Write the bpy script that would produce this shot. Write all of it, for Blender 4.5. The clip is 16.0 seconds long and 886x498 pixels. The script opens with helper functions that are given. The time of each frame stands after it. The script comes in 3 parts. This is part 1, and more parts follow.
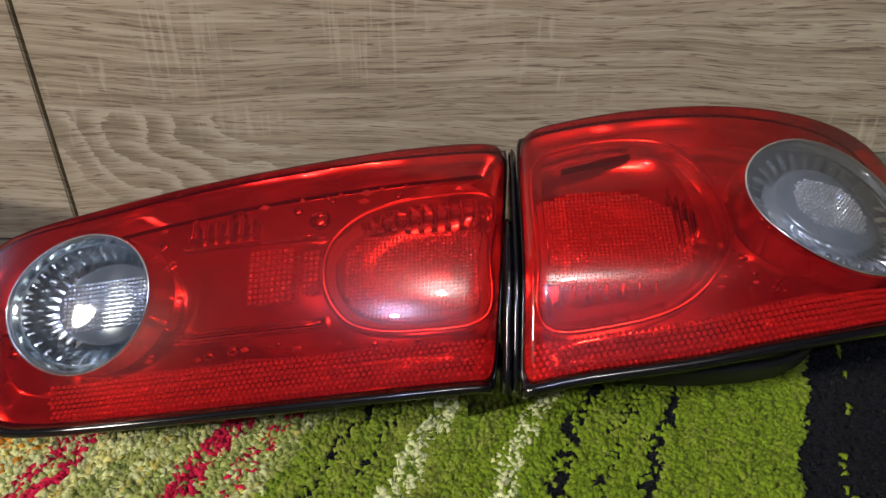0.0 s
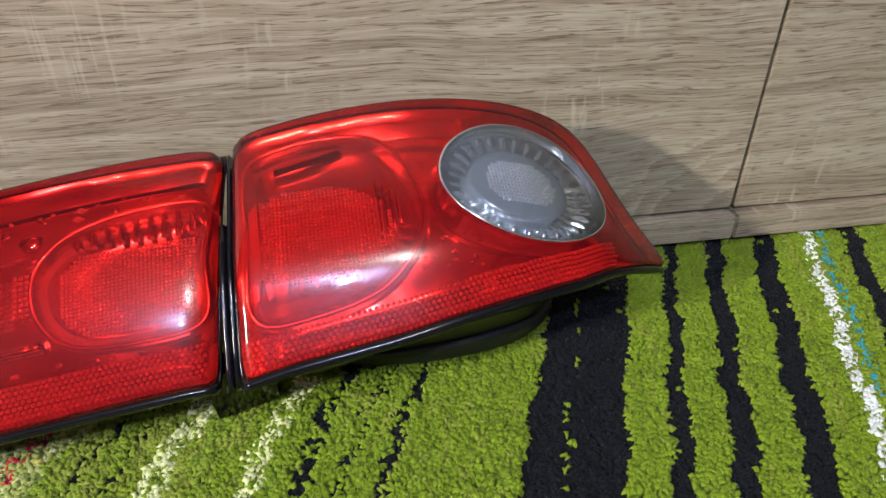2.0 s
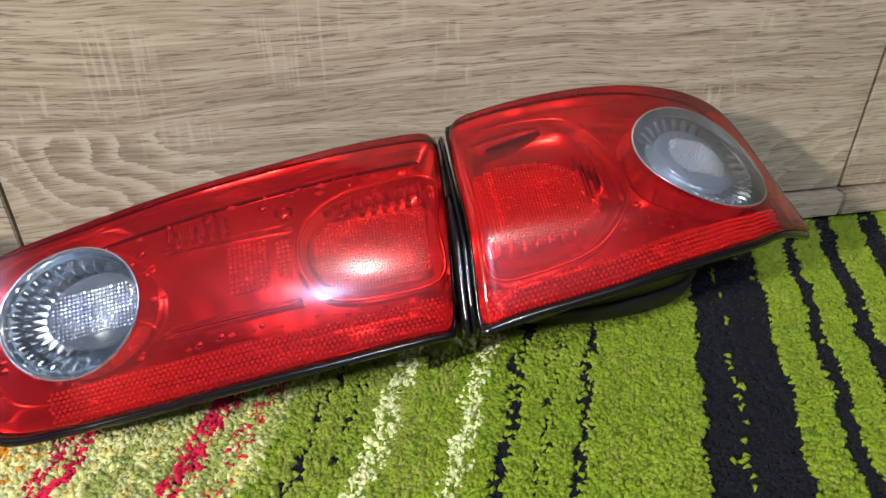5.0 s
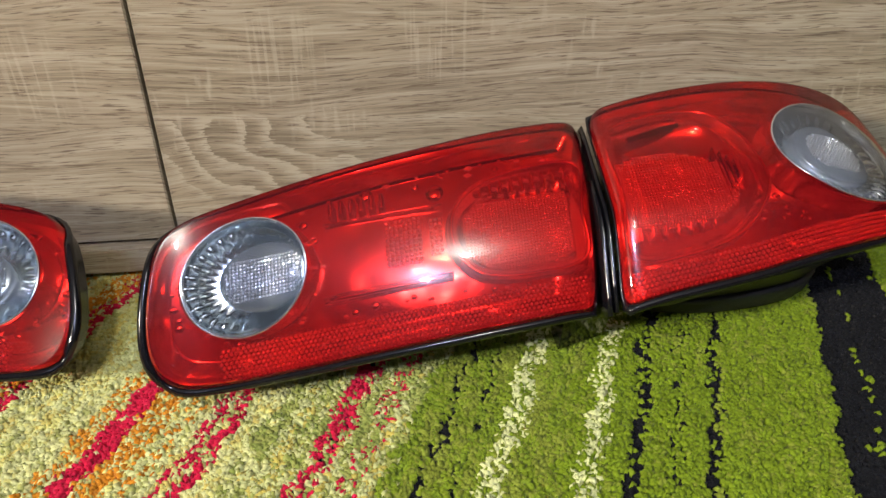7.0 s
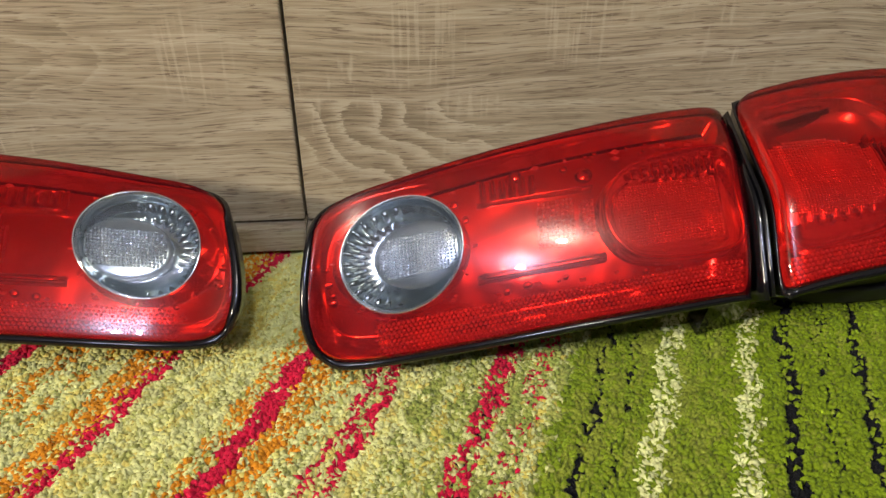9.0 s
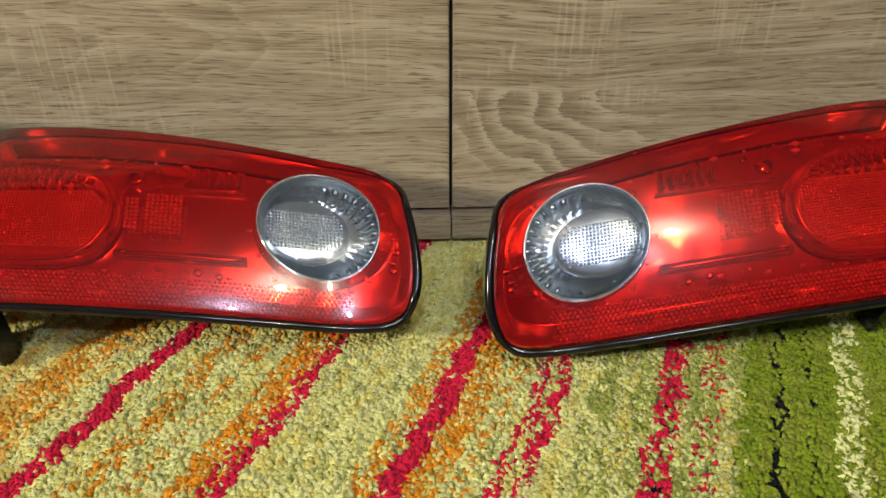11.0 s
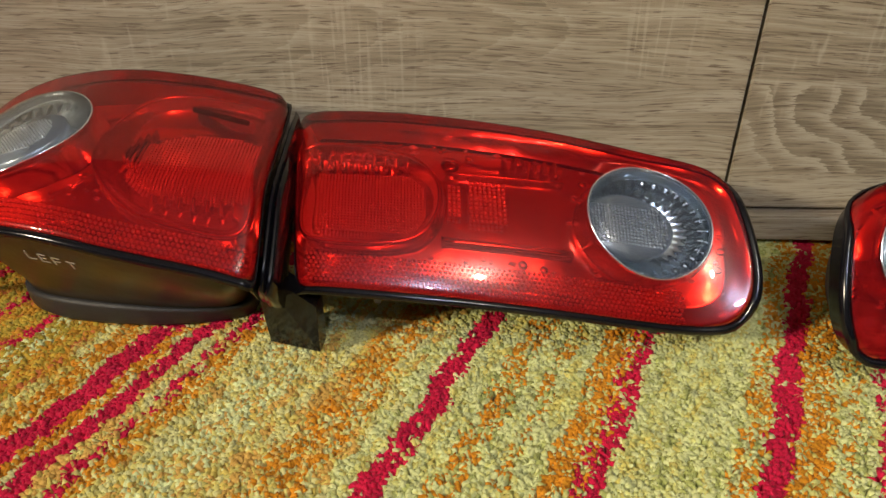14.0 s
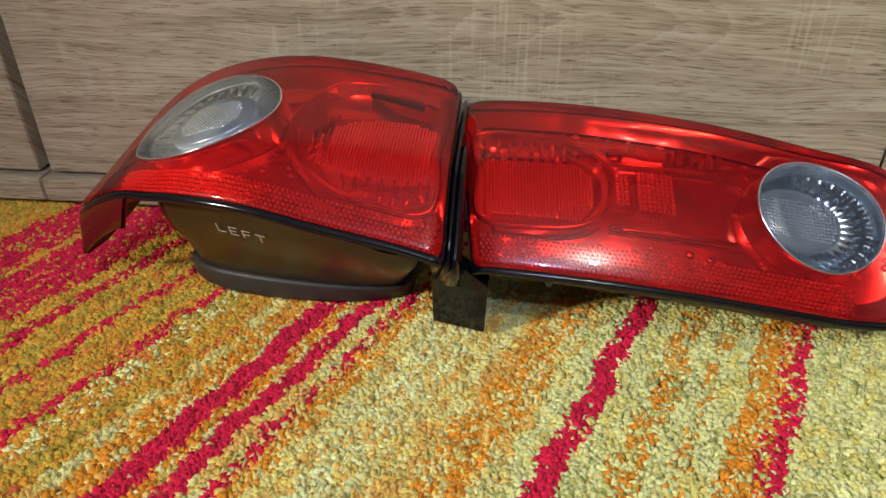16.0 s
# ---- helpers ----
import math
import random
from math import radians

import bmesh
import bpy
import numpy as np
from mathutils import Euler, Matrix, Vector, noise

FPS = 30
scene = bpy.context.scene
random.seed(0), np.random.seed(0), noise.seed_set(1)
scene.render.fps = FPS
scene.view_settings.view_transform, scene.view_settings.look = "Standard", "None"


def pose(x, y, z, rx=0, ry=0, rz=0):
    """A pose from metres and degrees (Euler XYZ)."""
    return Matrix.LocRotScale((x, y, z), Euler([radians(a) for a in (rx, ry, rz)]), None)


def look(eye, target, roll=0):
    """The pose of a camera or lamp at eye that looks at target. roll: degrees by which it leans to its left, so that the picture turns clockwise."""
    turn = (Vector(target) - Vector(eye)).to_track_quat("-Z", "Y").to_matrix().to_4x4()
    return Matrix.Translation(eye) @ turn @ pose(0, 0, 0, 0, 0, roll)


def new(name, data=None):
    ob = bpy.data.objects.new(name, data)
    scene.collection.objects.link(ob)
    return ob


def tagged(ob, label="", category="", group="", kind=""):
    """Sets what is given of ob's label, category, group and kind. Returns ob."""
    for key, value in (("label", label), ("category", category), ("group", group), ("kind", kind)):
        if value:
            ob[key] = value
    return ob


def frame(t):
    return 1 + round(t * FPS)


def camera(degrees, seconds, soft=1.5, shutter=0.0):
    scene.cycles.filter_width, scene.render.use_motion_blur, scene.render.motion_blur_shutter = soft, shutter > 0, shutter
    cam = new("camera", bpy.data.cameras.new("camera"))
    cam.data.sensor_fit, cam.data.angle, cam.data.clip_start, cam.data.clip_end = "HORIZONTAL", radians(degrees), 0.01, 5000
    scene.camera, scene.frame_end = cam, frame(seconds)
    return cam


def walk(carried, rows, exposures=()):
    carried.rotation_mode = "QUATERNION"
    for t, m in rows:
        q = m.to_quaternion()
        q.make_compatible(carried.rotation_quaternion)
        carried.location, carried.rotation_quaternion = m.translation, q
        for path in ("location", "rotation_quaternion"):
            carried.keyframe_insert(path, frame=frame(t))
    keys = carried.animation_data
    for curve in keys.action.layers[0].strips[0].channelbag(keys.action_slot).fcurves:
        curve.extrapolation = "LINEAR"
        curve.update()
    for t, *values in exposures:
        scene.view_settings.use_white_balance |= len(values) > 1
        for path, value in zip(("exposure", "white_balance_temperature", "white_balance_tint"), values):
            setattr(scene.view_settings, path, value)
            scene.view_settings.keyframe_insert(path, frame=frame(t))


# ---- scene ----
cam = camera(64.3, 16.0)
PATH = [
    (0, (0.185, 0.022, 0.351), (0.17, 1.702, -0.735), 0.7),
    (0.5, (0.228, 0.023, 0.356), (0.333, 1.697, -0.734), 0.7),
    (1, (0.266, 0.016, 0.362), (0.495, 1.672, -0.737), 0.9),
    (1.5, (0.282, 0.009, 0.364), (0.592, 1.651, -0.735), 1.1),
    (2, (0.28, -0.002, 0.364), (0.611, 1.638, -0.733), 1.1),
    (2.5, (0.255, -0.005, 0.368), (0.592, 1.638, -0.721), 0.9),
    (3, (0.242, -0.016, 0.364), (0.584, 1.627, -0.723), 0.8),
    (3.5, (0.212, -0.028, 0.376), (0.552, 1.618, -0.708), 0.7),
    (4, (0.192, -0.039, 0.381), (0.528, 1.612, -0.697), 0.5),
    (4.2, (0.18, -0.04, 0.379), (0.513, 1.611, -0.7), 0.4),
    (6.3, (0.08, -0.061, 0.368), (0.369, 1.606, -0.699), 0.6),
    (6.5, (0.076, -0.063, 0.364), (0.326, 1.616, -0.693), 0.2),
    (7, (0.055, -0.068, 0.371), (0.259, 1.617, -0.688), 0.1),
    (7.5, (0.025, -0.067, 0.372), (0.204, 1.619, -0.688), 0.2),
    (8, (0.002, -0.069, 0.368), (0.158, 1.622, -0.687), 0.0),
    (10.3, (-0.098, -0.074, 0.355), (-0.01, 1.627, -0.694), -0.2),
    (10.5, (-0.111, -0.073, 0.356), (-0.031, 1.626, -0.697), -0.2),
    (11, (-0.148, -0.069, 0.351), (-0.095, 1.631, -0.701), -0.3),
    (11.5, (-0.191, -0.068, 0.341), (-0.161, 1.632, -0.713), -0.3),
    (12, (-0.226, -0.072, 0.341), (-0.222, 1.628, -0.712), -0.3),
    (12.5, (-0.259, -0.064, 0.335), (-0.284, 1.634, -0.722), -0.3),
    (13, (-0.29, -0.056, 0.337), (-0.332, 1.639, -0.724), -0.3),
    (13.5, (-0.326, -0.054, 0.333), (-0.381, 1.641, -0.727), -0.3),
    (14, (-0.354, -0.054, 0.342), (-0.418, 1.639, -0.721), -0.2),
    (14.5, (-0.395, -0.06, 0.356), (-0.476, 1.634, -0.705), -0.2),
    (15, (-0.425, -0.067, 0.362), (-0.537, 1.63, -0.691), -0.2),
    (15.5, (-0.445, -0.076, 0.357), (-0.598, 1.62, -0.692), -0.2),
    (16, (-0.443, -0.081, 0.338), (-0.629, 1.61, -0.714), -0.3),
]
walk(cam, [(t, look(eye, target, roll)) for t, eye, target, roll in PATH],
     exposures=[(0.0, -0.6, 6100, 14), (0.7, -0.28, 5900, 14), (1.5, -0.08, 5800, 13), (4.0, 0.1, 5800, 13), (8.0, -0.3, 6600, 11), (11.0, -0.55, 7000, 6), (13.0, -0.78, 7050, 7), (16.0, -0.5, 6100, 10)])

# ---- world and lights ----
world = bpy.data.worlds.new("world")
world.use_nodes = True
scene.world = world
world.node_tree.nodes["Background"].inputs[0].default_value = (0.5, 0.47, 0.42, 1)
world.node_tree.nodes["Background"].inputs[1].default_value = 0.15


def bulb(name, place, watts, colour, radius, target=None, cone=0, blend=0.0):
    """A bulb; given a target, it throws a soft-edged cone of light there."""
    lamp = bpy.data.lights.new(name, "SPOT" if target else "POINT")
    lamp.energy, lamp.color, lamp.shadow_soft_size = watts, colour, radius
    if target:
        lamp.spot_size, lamp.spot_blend = radians(cone), blend
    ob = new(name, lamp)
    ob.matrix_world = look(place, target or (place[0], place[1], 0.0))
    return ob


# The narrow soft cone is added to darken both ends of the cabinet row.
bulb("warm_lamp_bulb", (-3.68, -2.04, 2.13), 1150, (1.0, 0.87, 0.70), 0.19, (0.02, 0.34, 0.05), 24, 1.0)
bulb("ceiling_bulb", (0.20, -1.30, 2.35), 68, (1.0, 0.94, 0.84), 0.04)
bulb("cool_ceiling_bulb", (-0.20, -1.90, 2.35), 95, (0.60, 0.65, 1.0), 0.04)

# ---- materials ----


def mat(name):
    m = bpy.data.materials.new(name)
    m.use_nodes = True
    nt = m.node_tree
    nt.nodes.clear()
    out = nt.nodes.new("ShaderNodeOutputMaterial")
    return m, nt, out


def node(nt, kind, **values):
    n = nt.nodes.new(kind)
    for k, v in values.items():
        if k in n.inputs:
            n.inputs[k].default_value = v
    return n


def principled(name, colour, rough=0.5, metal=0.0, bump=0.0, scale=400.0, vary=0.0, coat=0.0, relief=0.001):
    m, nt, out = mat(name)
    b = node(nt, "ShaderNodeBsdfPrincipled")
    b.inputs["Base Color"].default_value = (*colour, 1)
    b.inputs["Roughness"].default_value = rough
    b.inputs["Metallic"].default_value = metal
    b.inputs["Coat Weight"].default_value = coat
    nt.links.new(b.outputs[0], out.inputs[0])
    tc = node(nt, "ShaderNodeTexCoord")
    if vary:
        n = node(nt, "ShaderNodeTexNoise", Scale=scale * 0.1, Detail=6.0)
        nt.links.new(tc.outputs["Object"], n.inputs["Vector"])
        ramp = node(nt, "ShaderNodeMapRange")
        ramp.inputs["To Min"].default_value = 1 - vary
        ramp.inputs["To Max"].default_value = 1 + vary
        nt.links.new(n.outputs["Fac"], ramp.inputs["Value"])
        mul = node(nt, "ShaderNodeVectorMath")
        mul.operation = "SCALE"
        mul.inputs[0].default_value = colour
        nt.links.new(ramp.outputs[0], mul.inputs["Scale"])
        nt.links.new(mul.outputs[0], b.inputs["Base Color"])
    if bump:
        n = node(nt, "ShaderNodeTexNoise", Scale=scale, Detail=3.0 if relief < 0.002 else 0.6)
        nt.links.new(tc.outputs["Object"], n.inputs["Vector"])
        bp = node(nt, "ShaderNodeBump", Strength=bump, Distance=relief)
        nt.links.new(n.outputs["Fac"], bp.inputs["Height"])
        nt.links.new(bp.outputs[0], b.inputs["Normal"])
    return m


def clear_plastic(name, tint, haze, share, gloss_rough=0.05, veil=0.45):
    """Moulded plastic that lets light through with its tint, with a polished skin."""
    m, nt, out = mat(name)
    tr = node(nt, "ShaderNodeBsdfTransparent", Color=(*tint, 1))
    # Haze is a flat diffuse share that puts glow and glare into the colour.
    dif = node(nt, "ShaderNodeBsdfDiffuse", Color=(*haze, 1))
    mix0 = node(nt, "ShaderNodeMixShader", Fac=share)
    nt.links.new(tr.outputs[0], mix0.inputs[1])
    nt.links.new(dif.outputs[0], mix0.inputs[2])
    g1 = node(nt, "ShaderNodeBsdfGlossy", Roughness=gloss_rough)
    g2 = node(nt, "ShaderNodeBsdfGlossy", Roughness=0.30)
    gm = node(nt, "ShaderNodeMixShader", Fac=veil)
    nt.links.new(g1.outputs[0], gm.inputs[1])
    nt.links.new(g2.outputs[0], gm.inputs[2])
    fr = node(nt, "ShaderNodeFresnel", IOR=1.58)
    mix = node(nt, "ShaderNodeMixShader")
    nt.links.new(fr.outputs[0], mix.inputs[0])
    nt.links.new(mix0.outputs[0], mix.inputs[1])
    nt.links.new(gm.outputs[0], mix.inputs[2])
    nt.links.new(mix.outputs[0], out.inputs[0])
    return m


def wood(name, seed, figures=(), sawn=()):
    """Grey-brown oak laminate: long grain along x, wavy heart figure, dark pores and pale saw marks."""
    m, nt, out = mat(name)
    b = node(nt, "ShaderNodeBsdfPrincipled", Roughness=0.5)
    where, split, joined, depth = [node(nt, k) for k in ("ShaderNodeTexCoord", "ShaderNodeSeparateXYZ", "ShaderNodeCombineXYZ", "ShaderNodeMath")]
    nt.links.new(where.outputs["Object"], split.inputs[0])
    # the print wraps round an edge: depth behind the front counts as height
    nt.links.new(split.outputs[1], depth.inputs[0])
    depth.inputs[1].default_value = -0.52
    rise = node(nt, "ShaderNodeMath")
    nt.links.new(split.outputs[2], rise.inputs[0])
    nt.links.new(depth.outputs[0], rise.inputs[1])
    nt.links.new(split.outputs[0], joined.inputs[0])
    nt.links.new(rise.outputs[0], joined.inputs[2])
    flat_print = joined.outputs[0]

    def shifted(scale, source=None, place=(0, 0, 0)):
        mp = node(nt, "ShaderNodeMapping")
        mp.inputs["Scale"].default_value = scale
        mp.inputs["Location"].default_value = place
        nt.links.new(source or flat_print, mp.inputs["Vector"])
        return mp.outputs[0]

    def noisy(vector, scale, detail, distort=0.0):
        n = node(nt, "ShaderNodeTexNoise", Scale=scale, Detail=detail, Distortion=distort)
        nt.links.new(vector, n.inputs["Vector"])
        return n

    def calc(op, a, c=0.5, d=0.0):
        n = node(nt, "ShaderNodeMath")
        n.operation = op
        for i, v in enumerate((a, c, d)):
            if hasattr(v, "is_linked"):
                nt.links.new(v, n.inputs[i])
            else:
                n.inputs[i].default_value = v
        return n.outputs[0]

    def ranged(value, lo, hi, to_lo=0.0, to_hi=1.0):
        n = node(nt, "ShaderNodeMapRange")
        n.interpolation_type = "SMOOTHSTEP"
        for k, v in (("From Min", lo), ("From Max", hi), ("To Min", to_lo), ("To Max", to_hi)):
            n.inputs[k].default_value = v
        nt.links.new(value, n.inputs["Value"])
        return n.outputs[0]

    # printed boards 80 mm high, each with its own piece of grain
    place = node(nt, "ShaderNodeSeparateXYZ")
    nt.links.new(flat_print, place.inputs[0])
    row = calc("FLOOR", calc("MULTIPLY_ADD", place.outputs[2], 12.5, -0.84))
    chance = node(nt, "ShaderNodeTexWhiteNoise")
    chance.noise_dimensions = "1D"
    nt.links.new(calc("ADD", row, seed * 7.3), chance.inputs["W"])
    jump = node(nt, "ShaderNodeCombineXYZ")
    nt.links.new(calc("MULTIPLY", chance.outputs["Value"], 9.0), jump.inputs[0])
    nt.links.new(calc("MULTIPLY", chance.outputs["Value"], 3.0), jump.inputs[1])
    moved = node(nt, "ShaderNodeVectorMath")
    nt.links.new(flat_print, moved.inputs[0])
    nt.links.new(jump.outputs[0], moved.inputs[1])
    base = shifted((1, 1, 1), moved.outputs[0], (seed * 3.7, 0, seed * 1.9))
    whole = shifted((1, 1, 1), None, (seed * 3.7, 0, seed * 1.9))
    # the heart figure bends the grain
    warp = noisy(shifted((2.6, 1, 5.0), base), 1.0, 2.5)
    off = node(nt, "ShaderNodeCombineXYZ")
    nt.links.new(calc("MULTIPLY_ADD", warp.outputs["Fac"], 0.055, -0.027), off.inputs[2])
    bent = node(nt, "ShaderNodeVectorMath")
    nt.links.new(base, bent.inputs[0])
    nt.links.new(off.outputs[0], bent.inputs[1])
    grain = noisy(shifted((11, 1, 430), bent.outputs[0]), 1.0, 5.0, 0.3)
    broad = noisy(shifted((3, 1, 60), bent.outputs[0]), 1.0, 3.0, 0.2)
    pores = noisy(shifted((44, 1, 900), bent.outputs[0]), 1.0, 3.0, 0.5)
    saws = noisy(shifted((125, 1, 24), whole), 1.0, 2.0)
    fibres = noisy(shifted((26, 1, 1500), bent.outputs[0]), 1.0, 3.0, 0.2)
    patch = noisy(whole, 7.0, 2.0)
    tone = calc("ADD", calc("MULTIPLY", grain.outputs["Fac"], 0.45), calc("ADD", calc("MULTIPLY", broad.outputs["Fac"], 0.27), calc("MULTIPLY", fibres.outputs["Fac"], 0.28)))
    tone = calc("ADD", tone, calc("MULTIPLY_ADD", chance.outputs["Value"], 0.05, -0.025))
    for xc, zc, side, flat, spacing, near, last, z0, z1, strength in figures:
        # a heart figure in one board: nested rings round a point, sharp and ragged on one side, fading on the other
        dx = calc("SUBTRACT", place.outputs[0], xc)
        dz = calc("MULTIPLY", calc("SUBTRACT", place.outputs[2], zc), flat)
        drift, zigzag = noisy(shifted((16, 1, 22)), 1.0, 1.0), noisy(shifted((40, 1, 420)), 1.0, 2.0)
        far = calc("SQRT", calc("ADD", calc("MULTIPLY", dx, dx), calc("MULTIPLY", dz, dz)))
        ring = calc("ADD", far, calc("ADD", calc("MULTIPLY", drift.outputs["Fac"], 2.6 * spacing), calc("MULTIPLY", zigzag.outputs["Fac"], 0.55 * spacing)))
        fade = calc("SUBTRACT", 1.0, calc("FRACT", calc("DIVIDE", ring, spacing)))
        bands = calc("MULTIPLY_ADD", calc("POWER", fade, 2.2), 1.5, -0.45)
        bands = calc("MULTIPLY", bands, calc("MULTIPLY", ranged(far, near, near + 0.03), ranged(far, last - 0.04, last, 1.0, 0.0)))
        bands = calc("MULTIPLY", bands, calc("MULTIPLY", ranged(place.outputs[2], z0, z0 + 0.002), ranged(place.outputs[2], z1 - 0.002, z1, 1.0, 0.0)))
        tone = calc("ADD", tone, calc("MULTIPLY", bands, calc("MULTIPLY", ranged(calc("MULTIPLY", dx, side), -0.03, 0.02), strength)))
    ramp = node(nt, "ShaderNodeValToRGB")
    e = ramp.color_ramp.elements
    e[0].position, e[0].color = 0.385, (0.205, 0.172, 0.112, 1)
    e[1].position, e[1].color = 0.60, (0.46, 0.41, 0.295, 1)
    mid = e.new(0.49)
    mid.color = (0.345, 0.29, 0.195, 1)
    nt.links.new(tone, ramp.inputs[0])
    dark = node(nt, "ShaderNodeMix")
    dark.data_type = "RGBA"
    dark.inputs[7].default_value = (0.12, 0.085, 0.055, 1)
    nt.links.new(ranged(pores.outputs["Fac"], 0.55, 0.66, 0.0, 0.85), dark.inputs[0])
    nt.links.new(ramp.outputs[0], dark.inputs[6])
    pale = node(nt, "ShaderNodeMix")
    pale.data_type = "RGBA"
    pale.inputs[7].default_value = (0.585, 0.525, 0.39, 1)
    marks = calc("MULTIPLY", ranged(saws.outputs["Fac"], 0.55, 0.70), ranged(patch.outputs["Fac"], 0.47, 0.64, 0.0, 0.42))
    strokes, broken = noisy(shifted((260, 1, 12)), 1.0, 1.0), noisy(shifted((30, 1, 190)), 1.0, 1.0)
    for xc, zc, rx, rz in sawn:
        # a patch of upright saw marks, broken by the grain
        dx, dz = [calc("DIVIDE", calc("SUBTRACT", place.outputs[k], c), r) for k, c, r in ((0, xc, rx), (2, zc, rz))]
        near = ranged(calc("ADD", calc("MULTIPLY", dx, dx), calc("MULTIPLY", dz, dz)), 0.2, 1.0, 0.3, 0.0)
        marks = calc("MAXIMUM", marks, calc("MULTIPLY", near, calc("MULTIPLY", ranged(strokes.outputs["Fac"], 0.54, 0.64), ranged(broken.outputs["Fac"], 0.30, 0.55, 0.35, 1.0))))
    nt.links.new(marks, pale.inputs[0])
    nt.links.new(dark.outputs[2], pale.inputs[6])
    nt.links.new(pale.outputs[2], b.inputs["Base Color"])
    bp = node(nt, "ShaderNodeBump", Strength=0.3, Distance=0.0005)
    nt.links.new(tone, bp.inputs["Height"])
    nt.links.new(bp.outputs[0], b.inputs["Normal"])
    nt.links.new(b.outputs[0], out.inputs[0])
    return m


RED = clear_plastic("red_lens_plastic", (0.98, 0.125, 0.085), (0.72, 0.008, 0.04), 0.06, 0.03, 0.12)
CLEAR = clear_plastic("clear_lens_plastic", (0.93, 0.965, 0.985), (0.6, 0.62, 0.65), 0.01, 0.04, 0.08)
BLACK = principled("black_gloss_plastic", (0.006, 0.006, 0.008), 0.14, bump=0.05)
DARK = principled("dark_grey_plastic", (0.030, 0.029, 0.027), 0.5, bump=0.3, scale=900, vary=0.3)
BROWN = principled("smoked_brown_plastic", (0.04, 0.028, 0.012), 0.3, bump=0.25, scale=90, vary=0.6)
CHROME = principled("bright_reflector_metal", (0.97, 0.97, 0.97), 0.07, 1.0)
BOWL = principled("silvered_bowl_lacquer", (0.78, 0.84, 0.88), 0.10, 1.0, bump=0.12, scale=120)
PAN = principled("silver_lacquered_plastic", (0.97, 0.96, 0.96), 0.14, 0.85, bump=0.6, scale=34, relief=0.0035)
PRISM = principled("moulded_prism_plastic", (0.95, 0.97, 0.98), 0.09, 0.8)
# Lighter copy of BOWL that makes up for little light in the outer lamps.
SILVER = principled("brightened_bowl_lacquer", (0.92, 0.94, 0.94), 0.15, 0.9, bump=0.12, scale=120)
SILVER_OPTIC = principled("pale_silver_lacquer", (0.54, 0.57, 0.59), 0.24, 0.6, bump=0.1, scale=200)
GLASSY = principled("bright_prism_plastic", (0.99, 0.98, 0.95), 0.10, 0.65)
DEEP_RED = principled("dark_red_plastic", (0.09, 0.004, 0.006), 0.22)
# STRIP, OPTIC and BEAD: near-white diffuse puts the prisms' reflected brightness into colour.
STRIP = principled("reflex_prism_plastic", (0.97, 0.97, 0.97), 0.15, 0.15)
OPTIC = principled("lit_optic_plastic", (0.95, 0.95, 0.95), 0.16, 0.25)
PALE = principled("pale_grey_lacquer", (0.50, 0.55, 0.57), 0.22, 0.7, bump=0.1, scale=200)
RING = principled("pale_silver_ring", (0.80, 0.82, 0.84), 0.12, 0.85)
BEAD = principled("bright_bead_plastic", (0.98, 0.98, 0.98), 0.14, 0.2)
SATIN = principled("satin_reflector_metal", (0.97, 0.97, 0.97), 0.14, 0.85, bump=0.4, scale=38, relief=0.002)
CHALK = principled("pale_chalk", (0.52, 0.48, 0.38), 0.9)
WALL = principled("unseen_wall_paint", (0.09, 0.083, 0.075), 0.9, bump=0.2, scale=120, vary=0.06)
CEIL = principled("bounce_ceiling_paint", (0.75, 0.74, 0.72), 0.9, bump=0.1, scale=120)
FLOOR = principled("brown_floor_laminate", (0.22, 0.15, 0.09), 0.45, bump=0.1, scale=60, vary=0.2)
# Near-black, so the gaps under and between the boards look shaded.
SHADOWGAP = principled("dark_gap_shade", (0.05, 0.04, 0.03), 0.7, vary=0.2)
BACKING = principled("rug_backing", (0.10, 0.09, 0.04), 0.95, bump=0.5, scale=500, vary=0.3)

# ---- building helpers ----


def mesh_part(name, verts, faces, material, parent=None, label="", smooth=True):
    me = bpy.data.meshes.new(name)
    me.from_pydata([tuple(v) for v in verts], [], faces)
    bm = bmesh.new()
    bm.from_mesh(me)
    bmesh.ops.remove_doubles(bm, verts=bm.verts, dist=1e-6)
    bmesh.ops.recalc_face_normals(bm, faces=bm.faces)
    bm.to_mesh(me)
    bm.free()
    me.materials.append(material)
    if smooth:
        me.polygons.foreach_set("use_smooth", [True] * len(me.polygons))
    ob = new(name, me)
    if parent:
        ob.parent = parent
    if label:
        ob["label"] = label
    return ob


def box(name, lo, hi, material, parent=None, label="", bevel=0.0):
    bm = bmesh.new()
    bmesh.ops.create_cube(bm, size=1)
    for v in bm.verts:
        v.co = Vector([lo[k] + (v.co[k] + 0.5) * (hi[k] - lo[k]) for k in range(3)])
    if bevel:
        bmesh.ops.bevel(bm, geom=bm.edges[:], offset=bevel, segments=2, affect="EDGES")
    me = bpy.data.meshes.new(name)
    bm.to_mesh(me)
    bm.free()
    me.materials.append(material)
    ob = new(name, me)
    if parent:
        ob.parent = parent
    if label:
        ob["label"] = label
    return ob


